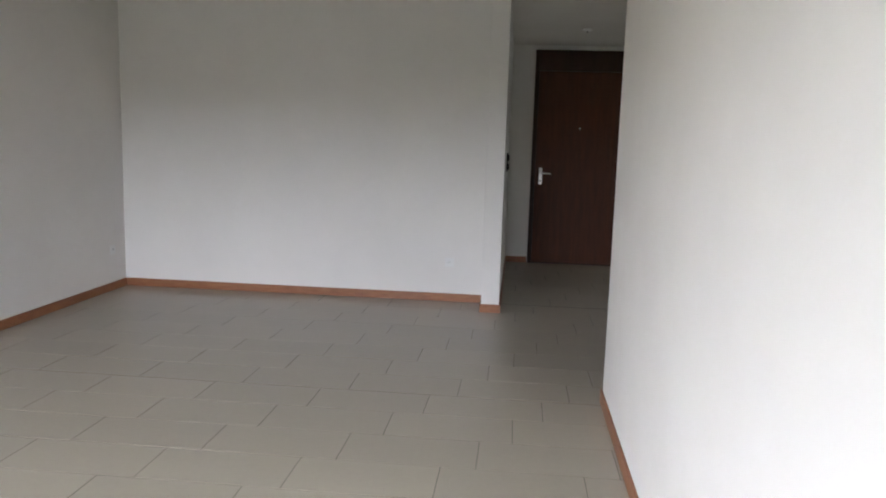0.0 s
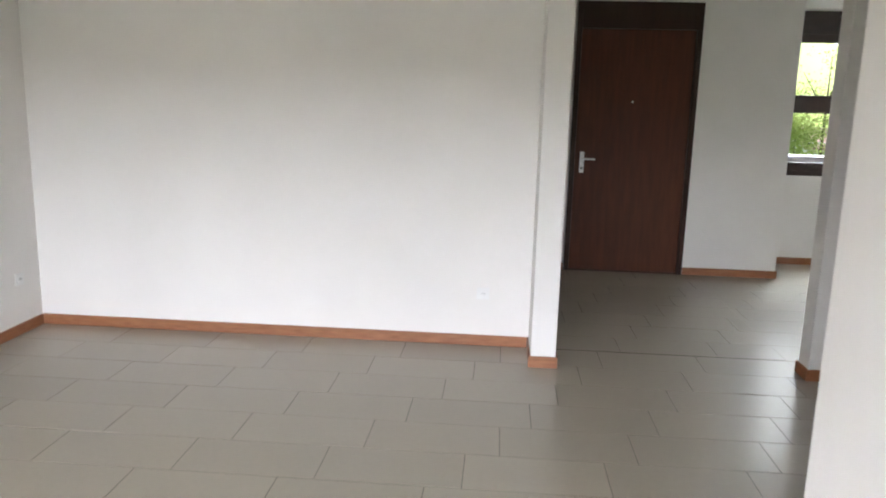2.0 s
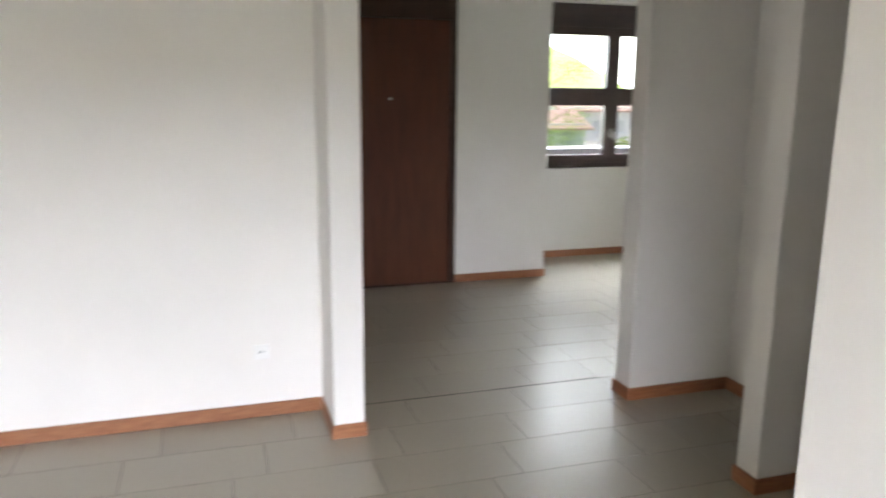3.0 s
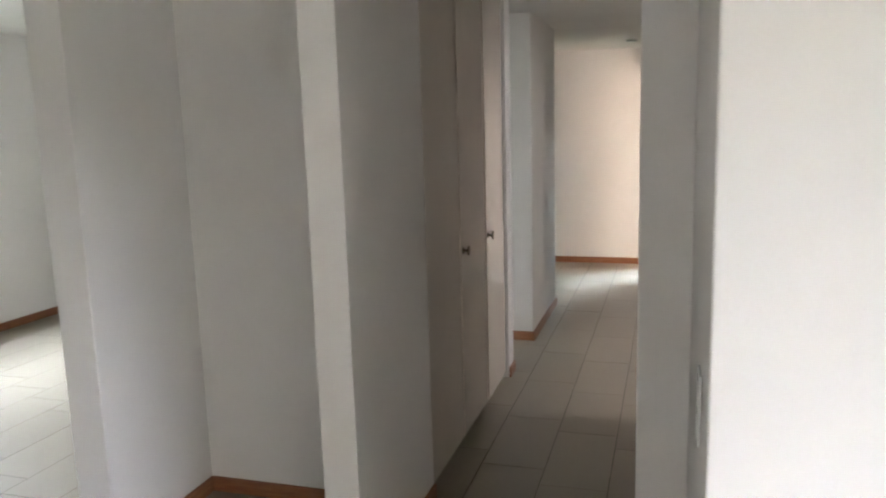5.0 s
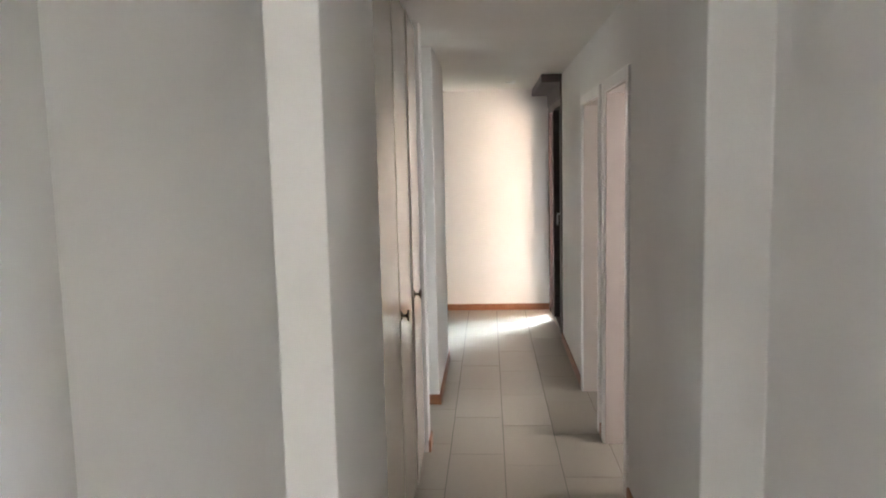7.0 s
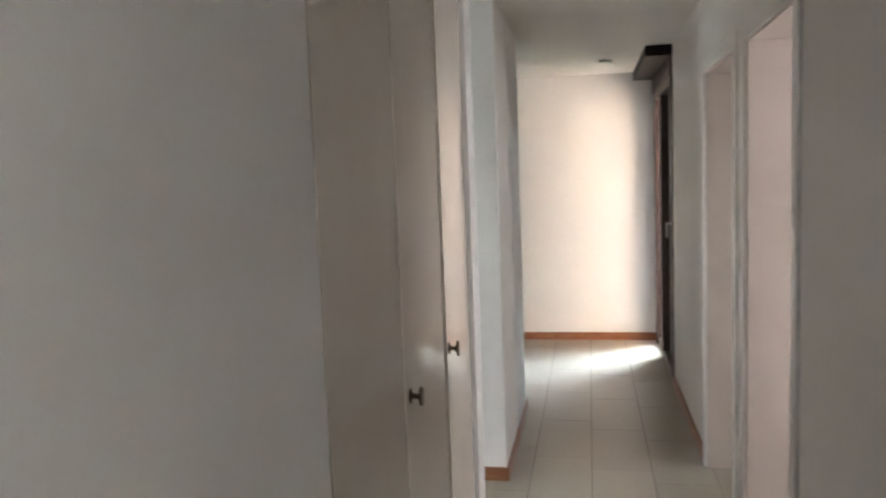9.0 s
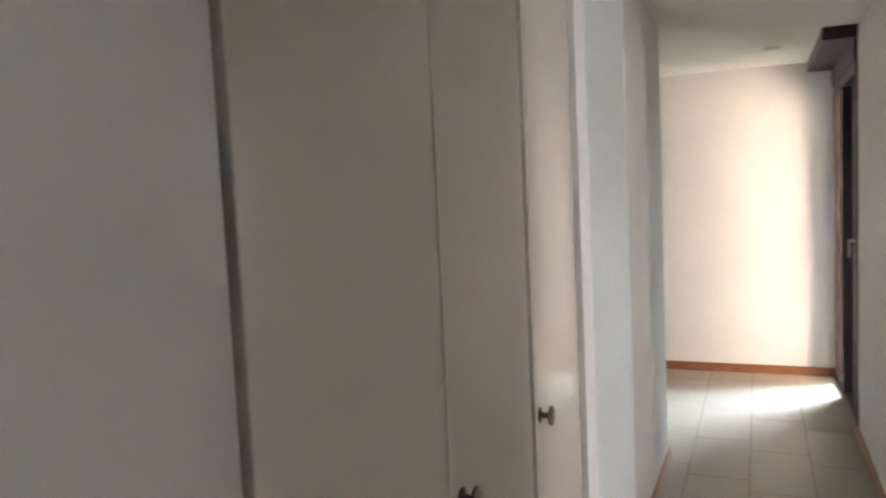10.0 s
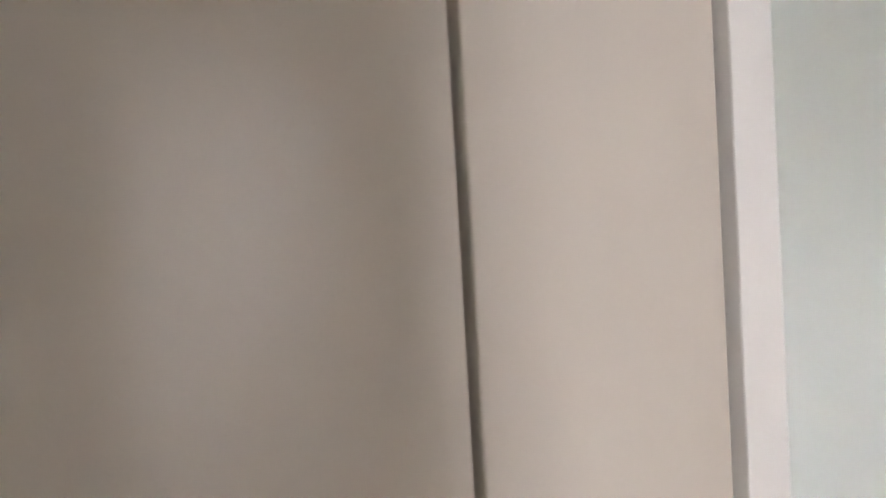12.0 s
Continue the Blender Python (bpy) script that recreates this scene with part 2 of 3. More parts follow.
tagged(finish("wall_living_east", prism(((0.763, Y_LIVING), (0.9, Y_LIVING), (0.9, -2.56), (2.163, -2.56), (2.163, -2.229), (1.752, -2.229), (1.752, -2.385), (0.763, -2.385)), 0, 2.7, 0.006), WALL),
       W + " of the living room with a free corner and a shallow pier", "wall", kind="structure")
structure("wall_living_south", W + " with a wide balcony window", "wall", WALL,
          (X_WEST, -2.95, Y_LIVING - 0.2, Y_LIVING, 0, 2.7), (0.35, 0.9, Y_LIVING - 0.2, Y_LIVING, 0, 2.7),
          (-2.95, 0.35, Y_LIVING - 0.2, Y_LIVING, 2.15, 2.7), (-2.95, 0.35, Y_LIVING - 0.2, Y_LIVING, 0, 0.15))
structure("wall_room_west", W + " of a side room", "wall", WALL, (3.1, 3.25, -4.7, -2.56, 0, 2.7))
structure("wall_room_middle", W + " between two side rooms", "wall", WALL, (4.2, 4.3, -4.6, -2.56, 0, 2.7))
structure("wall_room_east", W + " of a side room", "wall", WALL, (5.35, 5.5, -4.7, -2.56, 0, 2.7))
# unseen wall added to keep low sky light off the far wall
structure("wall_sky_block", W + " added unseen outside the far room to block sky light", "wall", WALL, (5.5, X_FAR + 0.2, -4.85, -4.7, 0, 2.7))
structure("wall_room_south", W + " of the side rooms", "wall", WALL, (3.25, 5.35, -4.7, -4.5, 0, 2.7))

# ceilings
CL = "white painted plaster ceiling"
structure("ceiling_living", CL + " of the living room", "ceiling", CEILING,
          (X_WEST - 0.2, 0.0, Y_LIVING - 0.2, 0.15, CEIL_LIVING, 2.7), (0.0, 0.9, Y_LIVING - 0.2, -0.361, CEIL_LIVING, 2.7))
structure("ceiling", CL + " of the hall", "ceiling", CEILING,
          (0.0, 0.9, -0.361, 3.36, CEIL, 2.69), (0.9, 1.6, -2.5, 3.36, CEIL, 2.69), (1.6, 5.05, -0.3, 3.36, CEIL, 2.69), (1.6, 2.3, -1.24, -0.3, CEIL, 2.69))
structure("ceiling_corridor", CL + " of the corridor and far room", "ceiling", CEILING,
          (1.6, X_FAR + 0.2, -4.7, -1.24, CEIL_LOW, 2.69), (3.99, X_FAR + 0.2, -1.24, 1.7, CEIL_LOW, 2.69), (2.3, 3.99, -1.24, -0.6, CEIL_LOW, 2.69))


# baseboards
def baseboard(x0, y0, x1, y1, side, h=0.07, d=0.012):
    """A wooden board along a wall's foot; side is the way it faces."""
    bm = bmesh.new()
    sx, sy = {"n": (0, 1), "s": (0, -1), "e": (1, 0), "w": (-1, 0)}[side]
    a0, a1 = min(x0, x0 + sx * d), max(x1, x1 + sx * d)
    b0, b1 = min(y0, y0 + sy * d), max(y1, y1 + sy * d)
    add_box(bm, a0, a1, b0, b1, 0.001, h)
    bmesh.ops.bevel(bm, geom=[e for e in bm.edges if all(v.co.z > h - 0.001 for v in e.verts)], offset=0.004, segments=2, affect="EDGES")
    return tagged(finish("baseboard", bm, SKIRTING), "reddish brown wooden baseboard along the wall", "baseboard", "baseboards", "structure")


baseboard(X_WEST, 0, -0.012, 0, "s")
baseboard(X_WEST, Y_LIVING, X_WEST, -0.012, "e")
baseboard(0, -0.349, 0, 0.0, "w")
baseboard(-0.012, -0.361, X_HALL + 0.012, -0.361, "s")
baseboard(X_HALL, -0.361, X_HALL, Y_ENTRY, "e")
baseboard(X_HALL, Y_ENTRY, 0.395, Y_ENTRY, "s")
baseboard(1.492, Y_ENTRY, 2.331, Y_ENTRY, "s")
baseboard(2.331, Y_ENTRY - 0.012, 2.331, Y_WINDOW, "e")
baseboard(2.343, Y_WINDOW, 4.87, Y_WINDOW, "s")
baseboard(4.87, -0.2, 4.87, Y_WINDOW - 0.012, "w")
baseboard(1.594, -0.359, 1.594, -0.188, "w")
baseboard(1.594, -0.347, 2.217, -0.347, "s")
baseboard(2.217, -1.229, 2.217, -0.359, "w")
baseboard(1.585, -1.366, 1.585, -1.217, "w")
baseboard(1.585, Y_NORTH, 2.381, Y_NORTH, "s")
baseboard(1.585, -1.229, 2.205, -1.229, "n")
baseboard(4.0, Y_NORTH, 4.135, Y_NORTH, "s")
baseboard(4.135, -1.366, 4.135, -0.2, "e")
baseboard(4.847, -1.372, 4.847, -0.2, "w")
baseboard(4.847, -1.36, 5.992, -1.36, "s")
baseboard(5.992, -1.372, 5.992, 1.5, "e")
baseboard(X_FAR, -2.36, X_FAR, 1.5, "w")
baseboard(2.163, Y_SOUTH, 3.40, Y_SOUTH, "n")
baseboard(4.205, Y_SOUTH, 4.29, Y_SOUTH, "n")
baseboard(5.19, Y_SOUTH, 6.62, Y_SOUTH, "n")
baseboard(1.752, -2.229, 2.163, -2.229, "n")
baseboard(1.752, -2.385, 1.752, -2.217, "w")
baseboard(0.763, -2.385, 1.74, -2.385, "n")
baseboard(0.763, Y_LIVING, 0.763, -2.373, "w")

# ---- things ----
# entrance door
door = thing("door_1", 0, Y_ENTRY, 0, "closed dark brown wooden entrance door with a brown frame", "door", kind="structure")
part("door_frame", box_bm((0.400, 0.445, -0.018, 0.10, 0, 2.418), (1.442, 1.487, -0.018, 0.10, 0, 2.418), (0.445, 1.442, -0.018, 0.10, 2.19, 2.418), bevel=0.004), DOOR_FRAME_WOOD, door, "dark brown frame with a broad head board")
part("door_stop", box_bm((0.405, 0.475, 0.052, 0.098, 0, 2.40), (1.412, 1.482, 0.052, 0.098, 0, 2.40), (0.475, 1.412, 0.052, 0.098, 2.15, 2.40)), DOOR_FRAME_WOOD, door)
part("door_leaf", box_bm((0.449, 1.438, 0.004, 0.05, 0.012, 2.186), bevel=0.003), DARK_WOOD, door)
part("threshold", box_bm((0.445, 1.442, -0.01, 0.1, 0.0, 0.01), bevel=0.002), DOOR_FRAME_WOOD, door)
plate = part("handle_plate", box_bm((0.492, 0.532, -0.004, 0.005, 0.915, 1.105), bevel=0.003), STEEL, door, "pale steel lever plate")
part("lever", rod_bm([(-0.055, 0.009), (0.0, 0.009)], 14, "y"), STEEL, plate, smooth=True).location = (0.512, 0, 1.042)
part("lever_arm", rod_bm([(0.0, 0.0095), (0.06, 0.009), (0.115, 0.0075)], 14, "x"), STEEL, plate, smooth=True).location = (0.512, -0.05, 1.042)
part("keyhole", rod_bm([(-0.008, 0.011), (0.0, 0.011)], 14, "y"), HOLE, plate, smooth=True).location = (0.512, 0, 0.955)
part("peephole", rod_bm([(-0.004, 0.009), (0.006, 0.009)], 14, "y"), STEEL, door, "small steel peephole", True).location = (0.93, 0, 1.56)

# hall window
win = thing("window_1", 0, Y_WINDOW, 0, "dark brown wooden casement window with four panes", "window", kind="structure")
part("window_head", box_bm((2.45, 4.25, 0.02, 0.14, 2.24, 2.455), bevel=0.005), FRAME_WOOD, win)
part("window_frame", box_bm((2.45, 4.25, 0.03, 0.12, 0.889, 0.94), (2.45, 2.50, 0.03, 0.12, 0.94, 2.24), (4.20, 4.25, 0.03, 0.12, 0.94, 2.24), bevel=0.005), FRAME_WOOD, win)


def casement(x0, x1):
    sash = part("sash", box_bm((x0, x0 + 0.07, 0.015, 0.09, 0.94, 2.24), (x1 - 0.07, x1, 0.015, 0.09, 0.94, 2.24), (x0 + 0.07, x1 - 0.07, 0.015, 0.09, 0.94, 1.02), (x0 + 0.07, x1 - 0.07, 0.015, 0.09, 2.163, 2.24), (x0 + 0.07, x1 - 0.07, 0.015, 0.09, 1.499, 1.668), bevel=0.004), FRAME_WOOD, win)
    for z0, z1 in ((1.02, 1.499), (1.668, 2.163)):
        pane = part("pane", box_bm((x0 + 0.07, x1 - 0.07, 0.05, 0.054, z0, z1)), GLASS, sash)
        pane.visible_shadow = False


casement(2.50, 3.352)
casement(3.356, 4.20)
hdl = part("window_handle", box_bm((3.338, 3.370, -0.0, 0.016, 1.19, 1.27), (3.346, 3.362, -0.04, 0.0, 1.223, 1.239), (3.342, 3.366, -0.052, -0.04, 1.17, 1.245), bevel=0.003), STEEL, win, "pale window handle")
part("outer_sill", box_bm((2.40, 4.30, 0.13, 0.40, 0.96, 1.075), bevel=0.008), METAL_SILL, win, "pale outer sill")

# built-in cupboard
cup = thing("built_in_cupboard", 0, Y_NORTH, 0, "white lacquered built-in cupboard with three tall doors", "cupboard")
for name, dims in (("side_panel", (2.37, 2.410, 0.026, 0.6, 0.0, CEIL_LOW)), ("side_panel", (3.988, 4.01, 0.040, 0.6, 0, CEIL_LOW)), ("back_panel", (2.410, 3.988, 0.58, 0.6, 0, CEIL_LOW)),
                   ("bottom_panel", (2.410, 3.988, 0.04, 0.58, 0.0, 0.04)), ("top_panel", (2.410, 3.988, 0.04, 0.58, CEIL_LOW - 0.03, CEIL_LOW)),
                   ("divider", (3.445, 3.487, 0.05, 0.58, 0.04, CEIL_LOW - 0.03))):
    part(name, box_bm(dims), WHITE_LACQUER, cup)
# the third leaf stands slightly ajar on its hinges
for x0, x1, knob, ajar in ((2.416, 2.943, None, 0.0), (2.951, 3.4615, 2.995, 0.4), (3.4690, 3.988, 3.507, 1.5)):
    leaf = part("cupboard_door", box_bm((x0, x1, 0.012, 0.034, 0.045, CEIL_LOW - 0.035), bevel=0.004, segments=3), WHITE_LACQUER, cup)
    leaf.matrix_local = Matrix.Translation((x1, 0.034 + 0.005 * ajar, 0)) @ Matrix.Rotation(radians(ajar), 4, "Z") @ Matrix.Translation((-x1, -0.034, 0))
    if knob:
        k = part("knob", rod_bm([(0.0, 0.019), (-0.004, 0.019), (-0.006, 0.008), (-0.020, 0.007), (-0.024, 0.014), (-0.026, 0.024), (-0.032, 0.024), (-0.035, 0.017)], 24, "y"), BRONZE, leaf, "aged bronze round knob", True)
        k.location = (knob, 0.012, 0.995)
part("rebate_strip", box_bm((2.936, 2.957, 0.019, 0.045, 0.05, CEIL_LOW - 0.04)), WHITE_LACQUER, cup)

# side-room door frames and open leaves
def side_door(name, x0, x1):
    d = thing(name, 0, Y_SOUTH, 0, "white painted door frame with its door standing open", "door", kind="structure")
    part("door_frame", box_bm((x1 - 0.012, x1, -0.2, 0.0, 0, DOOR_TOP), (x0, x0 + 0.012, -0.2, 0.0, 0, DOOR_TOP), (x0 + 0.012, x1 - 0.012, -0.2, 0, DOOR_TOP - 0.012, DOOR_TOP)), LINING_PAINT, d, "beige lacquered lining")
    part("casing", box_bm((x1 - 0.004, x1 + 0.055, 0.0, 0.014, 0, DOOR_TOP + 0.055), (x0 - 0.055, x0 + 0.004, 0, 0.014, 0, DOOR_TOP + 0.055), (x0 + 0.004, x1 - 0.004, 0, 0.014, DOOR_TOP - 0.004, DOOR_TOP + 0.055), bevel=0.004), FRAME_PAINT, d)
    w = x1 - x0 - 0.03
    leaf = part("door_leaf", box_bm((0.0, 0.04, -w, 0.0, 0.01, DOOR_TOP - 0.02), bevel=0.003), FRAME_PAINT, d, "white door leaf")
    leaf.matrix_local = pose(x1 + 0.004, -0.226, 0, 0, 0, 0.5)
    part("rebate", box_bm((x1 - 0.022, x1 - 0.012, -0.205, -0.185, 0, DOOR_TOP - 0.012), bevel=0.003), FRAME_PAINT, d)
    for z in (0.25, 1.70):
        part("hinge", rod_bm([(z, 0.008), (z + 0.08, 0.008)], 12), STEEL, d, smooth=True).location = (x1 - 0.002, -0.214, 0)


side_door("door_2", 3.467, 4.143)
side_door("door_3", 4.353, 5.129)

# bedroom french window
fw = thing("window_2", 0, Y_SOUTH, 0, "dark brown wooden french window under a shutter box", "window", kind="structure")
part("shutter_box", box_bm((6.60, 8.055, 0.002, 0.18, 2.29, 2.362), bevel=0.004), FRAME_WOOD, fw)
part("head_board", box_bm((6.62, 8.055, 0.002, 0.02, 2.17, 2.29), bevel=0.003), FRAME_WOOD, fw)
part("window_frame", box_bm((6.62, 6.70, -0.12, 0.012, 0, 2.17), (7.93, 8.0, -0.12, 0.012, 0, 2.17), (6.70, 7.93, -0.12, 0.012, 2.10, 2.17), (6.70, 7.93, -0.12, 0.0, 0.0, 0.05), (7.42, 7.50, -0.12, 0.012, 0.05, 2.10), bevel=0.004), FRAME_WOOD, fw)
lever = part("handle_plate", box_bm((7.135, 7.165, -0.05, -0.04, 1.02, 1.16), bevel=0.002), STEEL, fw, "pale handle on the brown frame")
part("lever", box_bm((7.142, 7.158, -0.04, 0.0, 1.1, 1.116), (7.142, 7.158, -0.01, 0.003, 1.0, 1.1), bevel=0.003), STEEL, lever)
part("closed_shutter", box_bm((6.70, 7.42, -0.09, -0.05, 0.05, 2.10), bevel=0.003), FRAME_WOOD, fw)


# sockets and switches
def wall_plate(name, x, y, z, rz, label, category, rockers):
    s = thing(name, x, y, z, label, category, rz=rz)
    part("plate", box_bm((-0.04, 0.04, -0.006, 0.0, -0.038 * max(1, rockers), 0.038 * max(1, rockers)), bevel=0.003), PLASTIC, s)
    for i in range(rockers):
        zc = (i - (rockers - 1) / 2) * 0.07
        part("rocker", box_bm((-0.028, 0.028, -0.0085, -0.005, zc - 0.028, zc + 0.028), bevel=0.0015), PLASTIC, s)
    if not rockers:
        part("socket_face", rod_bm([(-0.009, 0.024), (-0.005, 0.026)], 20, "y"), PLASTIC, s)
        for dx, dz in ((-0.0095, 0.0), (0.0095, 0.0), (0.0, 0.007)):
            part("pin_hole", rod_bm([(-0.0105, 0.0032), (-0.0085, 0.0032)], 10, "y"), HOLE, s).location = (dx, 0, dz)
    return s


wall_plate("socket", -0.299, 0, 0.341, 0, "white plastic wall socket with three pin holes", "socket", 0)
wall_plate("socket", X_WEST, -0.216, 0.352, 90, "white plastic wall socket near the room corner", "socket", 0)
wall_plate("light_switch", 1.035, -2.385, 1.02, 180, "white plastic double light switch on the wall", "light switch", 2)
hall_switch = thing("light_switch", X_HALL, 0.6, 1.2, "dark brown double light switch in the hall", "light switch", rz=90)
part("plate", box_bm((-0.042, 0.042, -0.012, 0.0, -0.085, 0.085), bevel=0.004), HOLE, hall_switch)
for zc in (-0.04, 0.04):
    part("rocker", box_bm((-0.026, 0.026, -0.024, -0.012, zc - 0.026, zc + 0.026), bevel=0.004), HOLE, hall_switch)

# ceiling spot in the far room
spot = thing("ceiling_fitting", 7.2, -1.93, CEIL_LOW, "small flat white ceiling fitting", "ceiling fitting")
part("cover", rod_bm([(0.0, 0.05), (-0.012, 0.05), (-0.018, 0.042)], 24), PLASTIC, spot, smooth=False)

hall_spot = thing("ceiling_fitting", 0.856, 1.115, CEIL, "small flat white ceiling fitting in the hall", "ceiling fitting")
part("cover", rod_bm([(0.0, 0.045), (-0.012, 0.045), (-0.018, 0.036)], 24), PLASTIC, hall_spot)
part("wire_stub", rod_bm([(-0.018, 0.006), (-0.03, 0.005)], 10), HOLE, hall_spot)

# ---- outdoors ----
ground = structure("ground", "green lawn and gardens below the window", "ground", GRASS, (-400, 400, -400, 600, -3.4, -3.2))
structure("pavement", "pale gravel yard beyond the garden", "pavement", ASPHALT, (24, 60, 52, 66, -3.2, -3.18))


def tree(x, y, height, radius, label, leaves, seed, cone=False):
    """A tapered trunk with limbs under a crown of many small leaves in uneven clumps."""
    rng = random.Random(seed)
    t = thing("tree", x, y, -3.2, label, "tree", "garden trees")
    bm = rod_bm([(0, 0.13), (height * 0.25, 0.09), (height * 0.6, 0.045), (height * 0.9, 0.012)], 10)
    for i in range(7):
        a, h = rng.uniform(0, 6.28), height * rng.uniform(0.3, 0.7)
        d = Vector((math.cos(a), math.sin(a), 0.7)).normalized()
        limb = bmesh.ops.create_cone(bm, cap_ends=True, segments=6, radius1=0.03, radius2=0.008, depth=radius * 0.9)["verts"]
        m = Matrix.Translation(Vector((0, 0, h)) + d * radius * 0.45) @ d.to_track_quat("Z", "Y").to_matrix().to_4x4()
        bmesh.ops.transform(bm, matrix=m, verts=limb)
    part("trunk", bm, BARK, t)
    vs, fs = [], []
    clumps = []
    for i in range(70 if cone else 26):
        u = rng.uniform(0.0, 1.0)
        wide = radius * ((1 - u) if cone else math.sqrt(max(0.05, 1 - (2 * u - 0.9) ** 2)))
        a, q = rng.uniform(0, 6.28), wide * math.sqrt(rng.uniform(0.1, 1))
        clumps.append((q * math.cos(a), q * math.sin(a), height * (0.15 if cone else 0.3) + u * height * (0.85 if cone else 0.7), radius * rng.uniform(0.18, 0.4)))
    for i in range(leaves):
        cx, cy, cz, cr = clumps[i % len(clumps)]
        p = Vector((rng.gauss(0, 0.5), rng.gauss(0, 0.5), rng.gauss(0, 0.45))) * cr + Vector((cx, cy, cz))
        d = Vector((rng.gauss(0, 1), rng.gauss(0, 1), rng.gauss(0, 1))).normalized()
        e = d.orthogonal().normalized()
        size = rng.uniform(0.05, 0.12) if cone else rng.uniform(0.03, 0.075)
        k = len(vs)
        vs += [tuple(p), tuple(p + (d + e * 0.5) * size), tuple(p + d * 2 * size), tuple(p + (d - e * 0.5) * size)]
        fs.append((k, k + 1, k + 2, k + 3))
    me = bpy.data.meshes.new("crown")
    me.from_pydata(vs, [], fs)
    me.materials.append(LEAF)
    crown = new("crown", me)
    crown.parent = t
    return t


tree(8.2, 18.0, 4.3, 1.6, "small broadleaf garden tree with a pale green crown", 9000, 1)
tree(7.2, 27.0, 9.0, 3.2, "broadleaf garden tree with a dense green crown", 11000, 2)
tree(19.65, 25.0, 6.6, 1.3, "slender conical garden tree", 7000, 3, True)
tree(25.5, 27.0, 6.8, 2.6, "broadleaf tree with yellow green leaves", 9000, 4)
tree(12.6, 27.0, 7.6, 3.0, "low broadleaf tree beside the house", 7000, 5)


def bush(x, y, height, radius, seed, leaves=6000, leaf=1.0):
    rng = random.Random(seed)
    vs, fs = [], []
    for i in range(leaves):
        a, q = rng.uniform(0, 6.28), radius * math.sqrt(rng.uniform(0, 1))
        z = height * (1 - (q / radius) ** 2 * 0.6) * math.sqrt(rng.uniform(0, 1)) * rng.uniform(0.75, 1.1)
        p = Vector((q * math.cos(a), q * math.sin(a), z))
        d = Vector((rng.gauss(0, 1), rng.gauss(0, 1), rng.gauss(0, 1))).normalized()
        e, size = d.orthogonal().normalized(), leaf * rng.uniform(0.03, 0.07)
        k = len(vs)
        vs += [tuple(p), tuple(p + (d + e * 0.5) * size), tuple(p + d * 2 * size), tuple(p + (d - e * 0.5) * size)]
        fs.append((k, k + 1, k + 2, k + 3))
    me = bpy.data.meshes.new("bush")
    me.from_pydata(vs, [], fs)
    me.materials.append(LEAF)
    ob = new("bush", me)
    ob.location = (x, y, -3.2)
    return tagged(ob, "green leafy garden bush growing on the lawn", "bush", "garden bushes")


for i, (x, y, h, r) in enumerate(((10.2, 13.5, 2.2, 1.3), (11.2, 14.0, 4.6, 1.1), (13.2, 14.6, 4.6, 1.7), (16.0, 21.0, 2.0, 1.5), (5.6, 13.8, 2.1, 1.2), (8.0, 20.3, 2.0, 1.4))):
    bush(x, y, h, r, 20 + i)
for x, y, h, r, seed in ((17.9, 23.4, 3.9, 2.5, 41), (19.9, 22.6, 3.7, 1.8, 44), (21.6, 24.2, 4.3, 2.0, 42), (16.3, 24.6, 2.8, 1.0, 43)):
    bush(x, y, h, r, seed, 12000, 1.9)


def house(x, y, w, d, h, label):
    ho = thing("house", x, y, -3.2, label, "house", "houses beyond the garden")
    part("wall", box_bm((-w, w, -d, d, 0, h)), PLASTER_OUT, ho)
    bm = bmesh.new()
    for px in (-w - 0.4, w + 0.4):
        for py, pz in ((-d - 0.5, h - 0.3), (0, h + 0.9), (d + 0.5, h - 0.3), (d + 0.5, h - 0.45), (0, h + 0.75), (-d - 0.5, h - 0.45)):
            bm.verts.new((px, py, pz))
    bm.verts.ensure_lookup_table()
    v = bm.verts
    for i in range(6):
        bm.faces.new((v[i], v[(i + 1) % 6], v[6 + (i + 1) % 6], v[6 + i]))
    bm.faces.new((v[0], v[5], v[4], v[1]))
    bm.faces.new((v[1], v[4], v[3], v[2]))
    bm.faces.new((v[6], v[7], v[10], v[11]))
    bm.faces.new((v[7], v[8], v[9], v[10]))
    bmesh.ops.recalc_face_normals(bm, faces=bm.faces[:])
    part("roof", bm, ROOF_TILE, ho)
    for k in range(3):
        x0 = -w + w * (0.25 + 0.6 * k)
        win_part = part("window", box_bm((x0, x0 + 0.9, -d - 0.03, -d + 0.02, 0.9, 2.1), bevel=0.01), PALE_SHUTTER, ho)
        part("window_sill", box_bm((x0 - 0.1, x0 + 1.0, -d - 0.12, -d - 0.03, 0.82, 0.9)), METAL_SILL, win_part)


house(22.5, 48.0, 3.2, 2.4, 2.65, "low white plastered house with a pinkish tiled gable roof")
house(37.5, 68.0, 4.2, 3.0, 3.4, "white plastered house with a pale tiled roof")
house(48.5, 72.0, 4.0, 3.0, 3.3, "white plastered house behind garden trees")

# bright overcast sky at the horizon
haze, hn, hl, hb = material("bright_haze", (0.9, 0.93, 0.97), 1.0)
hb.inputs["Emission Color"].default_value = (0.95, 0.98, 1.0, 1)
hb.inputs["Emission Strength"].default_value = 5.5
structure("backdrop", "bright white overcast sky above the gardens", "backdrop", haze, (-120, 200, 130, 131, -3.2, 90))

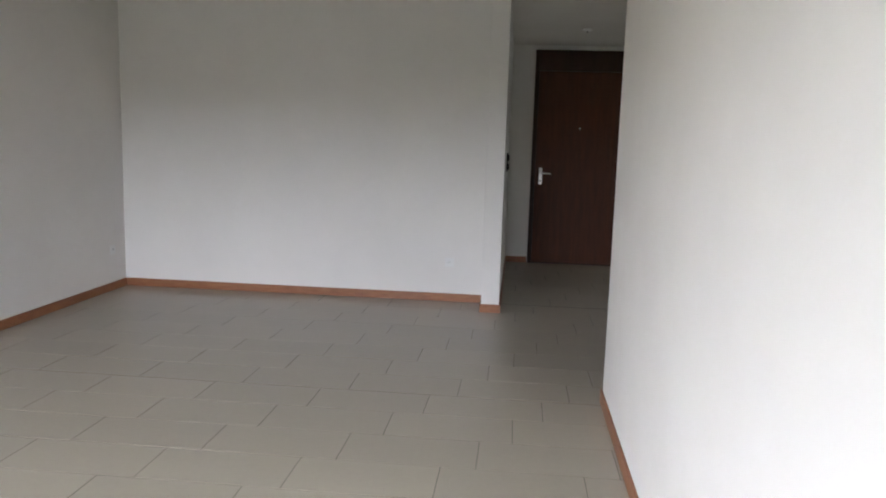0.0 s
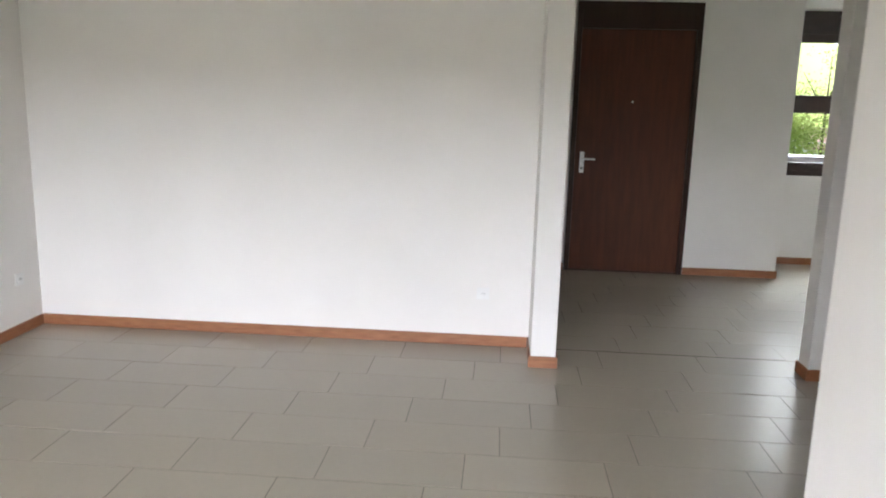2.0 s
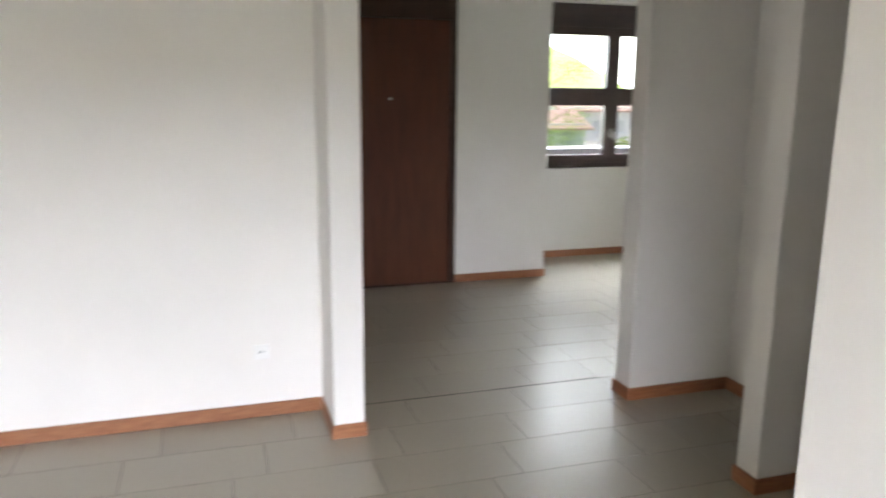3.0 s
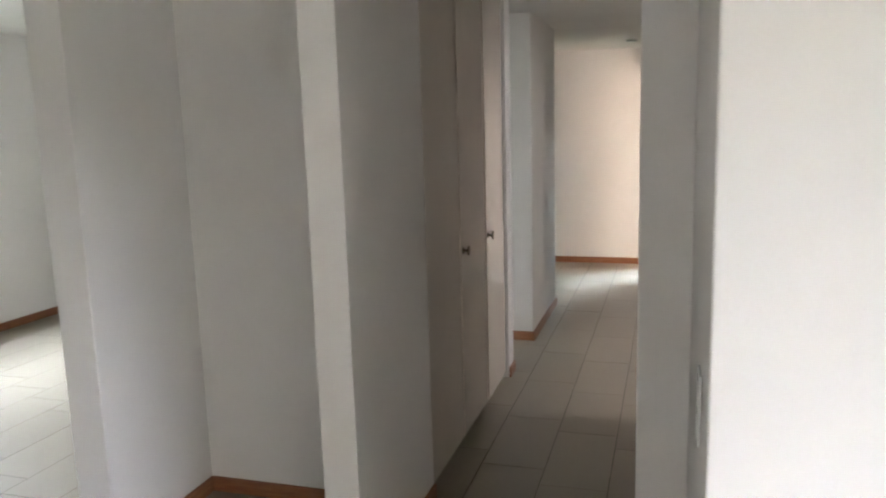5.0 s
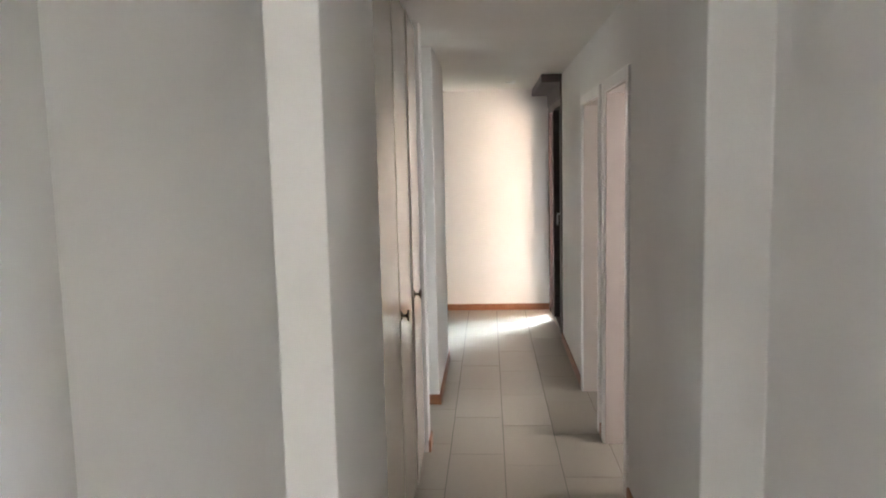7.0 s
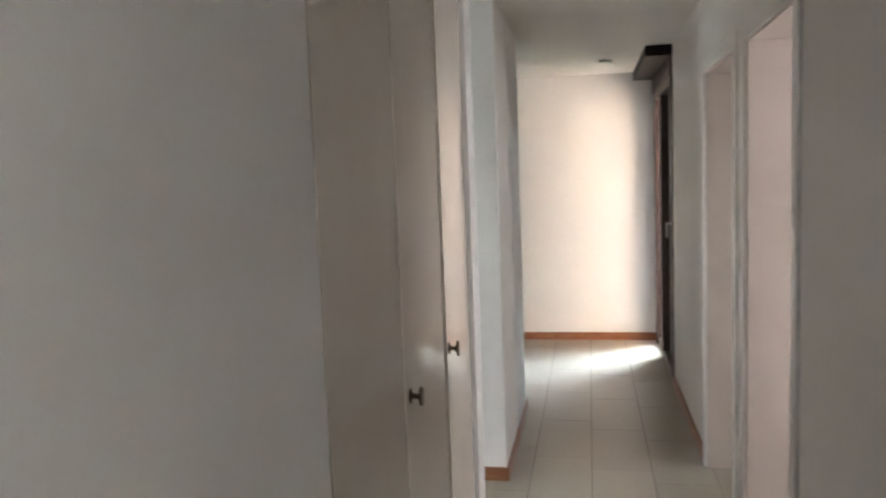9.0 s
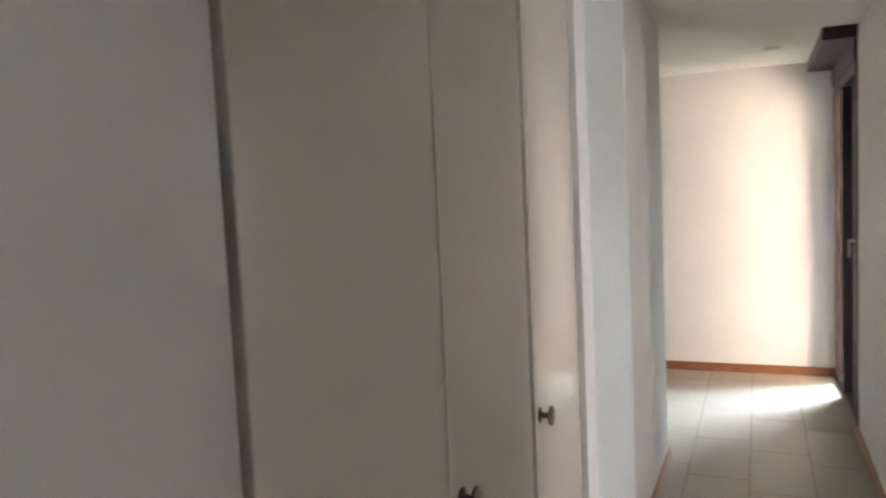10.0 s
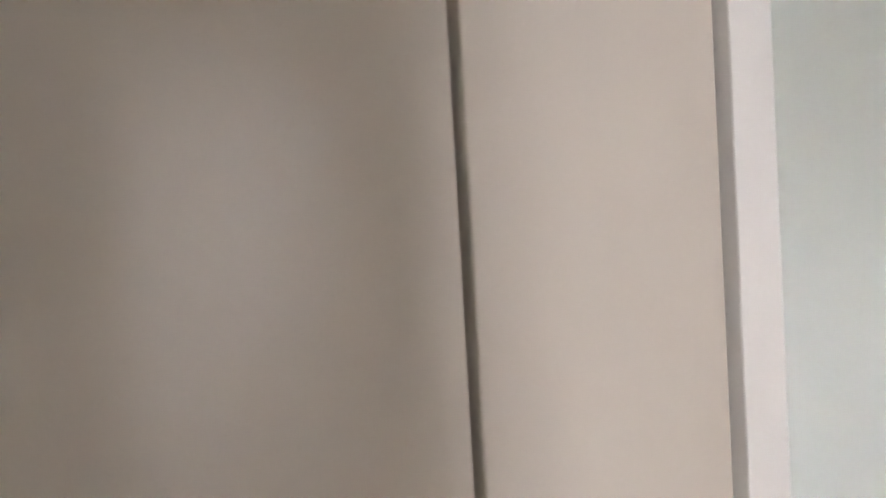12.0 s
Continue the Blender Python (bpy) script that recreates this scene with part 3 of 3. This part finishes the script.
# distant hillside, its haze put in by pale colour and emission
hill_mat, hn, hl, hb = material("glowing_hillside", (0.40, 0.52, 0.16), 0.95)
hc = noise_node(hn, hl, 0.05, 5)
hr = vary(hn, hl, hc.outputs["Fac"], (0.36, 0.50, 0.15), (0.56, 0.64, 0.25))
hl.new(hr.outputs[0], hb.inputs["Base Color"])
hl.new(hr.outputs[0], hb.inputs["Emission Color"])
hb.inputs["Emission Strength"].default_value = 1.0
bm = bmesh.new()
rings = []
for i in range(41):
    x = -110 + i * 5.5
    top = 14.5 / (1 + math.exp((x - 64) / 5.0)) + 0.6 * math.sin(x * 0.21) + 0.5
    rings.append([bm.verts.new((x, 96 + j * 4, -3.2 + (top + 1.5) * math.sin(j / 7 * math.pi / 2) ** 0.8)) for j in range(8)])
for a, b in zip(rings, rings[1:]):
    for j in range(7):
        bm.faces.new((a[j], b[j], b[j + 1], a[j + 1]))
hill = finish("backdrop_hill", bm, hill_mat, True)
tagged(hill, "lime green hillside beyond the gardens, its haze painted as a glow", "hill", kind="structure")

# ---- floor tiles ----
floor = structure("floor", "grey beige ceramic floor tiles with dark joints", "floor", GROUT,
                  (X_WEST - 0.2, 0.963, Y_LIVING - 0.2, -2.5, -0.2, -0.0009), (X_WEST - 0.2, 1.6, -2.5, 2.56, -0.2, -0.0009), (1.6, 5.05, -1.3, 3.36, -0.2, -0.0009),
                  (1.6, X_FAR + 0.2, -4.7, -1.3, -0.2, -0.0009), (5.05, X_FAR + 0.2, -1.3, 1.7, -0.2, -0.0009))
PITCH, LENGTH, SHIFT, JOINT = 0.303, 0.607, 0.1515, 0.0026


def tile_mesh(w, d):
    bm = bmesh.new()
    c = 0.0007
    for z, i in ((-0.008, 0.0), (-c, 0.0), (0.0, c)):
        for x, y in ((i, i), (w - i, i), (w - i, d - i), (i, d - i)):
            bm.verts.new((x, y, z))
    bm.verts.ensure_lookup_table()
    v = bm.verts
    bm.faces.new(v[8:12])
    for k in (0, 4):
        for i in range(4):
            j = (i + 1) % 4
            bm.faces.new((v[k + i], v[k + j], v[k + 4 + j], v[k + 4 + i]))
    me = bpy.data.meshes.new("tile")
    bm.to_mesh(me)
    bm.free()
    me.materials.append(TILE)
    return me


MESHES = {}
loose = []


def lay(x0, x1, y0, y1, ox, oy, single):
    """Quarter-bond rows of tiles cut to a rectangle."""
    for row in range(math.floor((oy - y1) / PITCH) - 1, math.ceil((oy - y0) / PITCH) + 1):
        b = max(y0, oy - (row + 1) * PITCH + JOINT), min(y1, oy - row * PITCH)
        if b[1] - b[0] < 0.01:
            continue
        start = ox - row * SHIFT
        for c in range(math.floor((x0 - start) / LENGTH) - 1, math.ceil((x1 - start) / LENGTH) + 1):
            a = max(x0, start + c * LENGTH + JOINT), min(x1, start + (c + 1) * LENGTH)
            if a[1] - a[0] < 0.01:
                continue
            key = (round(a[1] - a[0], 3), round(b[1] - b[0], 3))
            if not single(a[0], b[0]):
                loose.append((a[0], b[0], *key))
                continue
            if key not in MESHES:
                MESHES[key] = tile_mesh(*key)
            ob = new("tile", MESHES[key])
            ob.parent = floor
            ob.location = (a[0], b[0], random.uniform(-0.0004, 0.0004))


lay(X_WEST, 0.8, Y_LIVING, -2.4395, -0.327, -0.315, lambda x, y: y > -4.2)
lay(X_WEST, 1.6, -2.4363, 0.0, -0.327, -0.315, lambda x, y: True)
lay(0.0, 1.6, 0.0, 2.4, -0.327, -0.315, lambda x, y: True)
lay(1.6, 4.87, -1.3, 3.05, -0.327, -0.315, lambda x, y: x < 3.6)
lay(1.6, X_FAR, -2.56, -1.3, 4.58, -1.476, lambda x, y: True)
lay(4.0, X_FAR, -1.3, 1.5, 4.58, -1.476, lambda x, y: y < -0.9)
lay(3.25, 5.35, -4.5, -2.56, 4.58, -1.476, lambda x, y: False)
if loose:
    vs, fs = [], []
    for x, y, w, d in loose:
        k = len(vs)
        vs += [(x, y, 0), (x + w, y, 0), (x + w, y + d, 0), (x, y + d, 0), (x, y, -0.008), (x + w, y, -0.008), (x + w, y + d, -0.008), (x, y + d, -0.008)]
        fs += [(k, k + 1, k + 2, k + 3), (k, k + 4, k + 5, k + 1), (k + 1, k + 5, k + 6, k + 2), (k + 2, k + 6, k + 7, k + 3), (k + 3, k + 7, k + 4, k)]
    me = bpy.data.meshes.new("far_tiles")
    me.from_pydata(vs, [], fs)
    me.materials.append(TILE)
    far_tiles = new("far_tiles", me)
    far_tiles.parent = floor
    far_tiles["kind"] = "stuff"
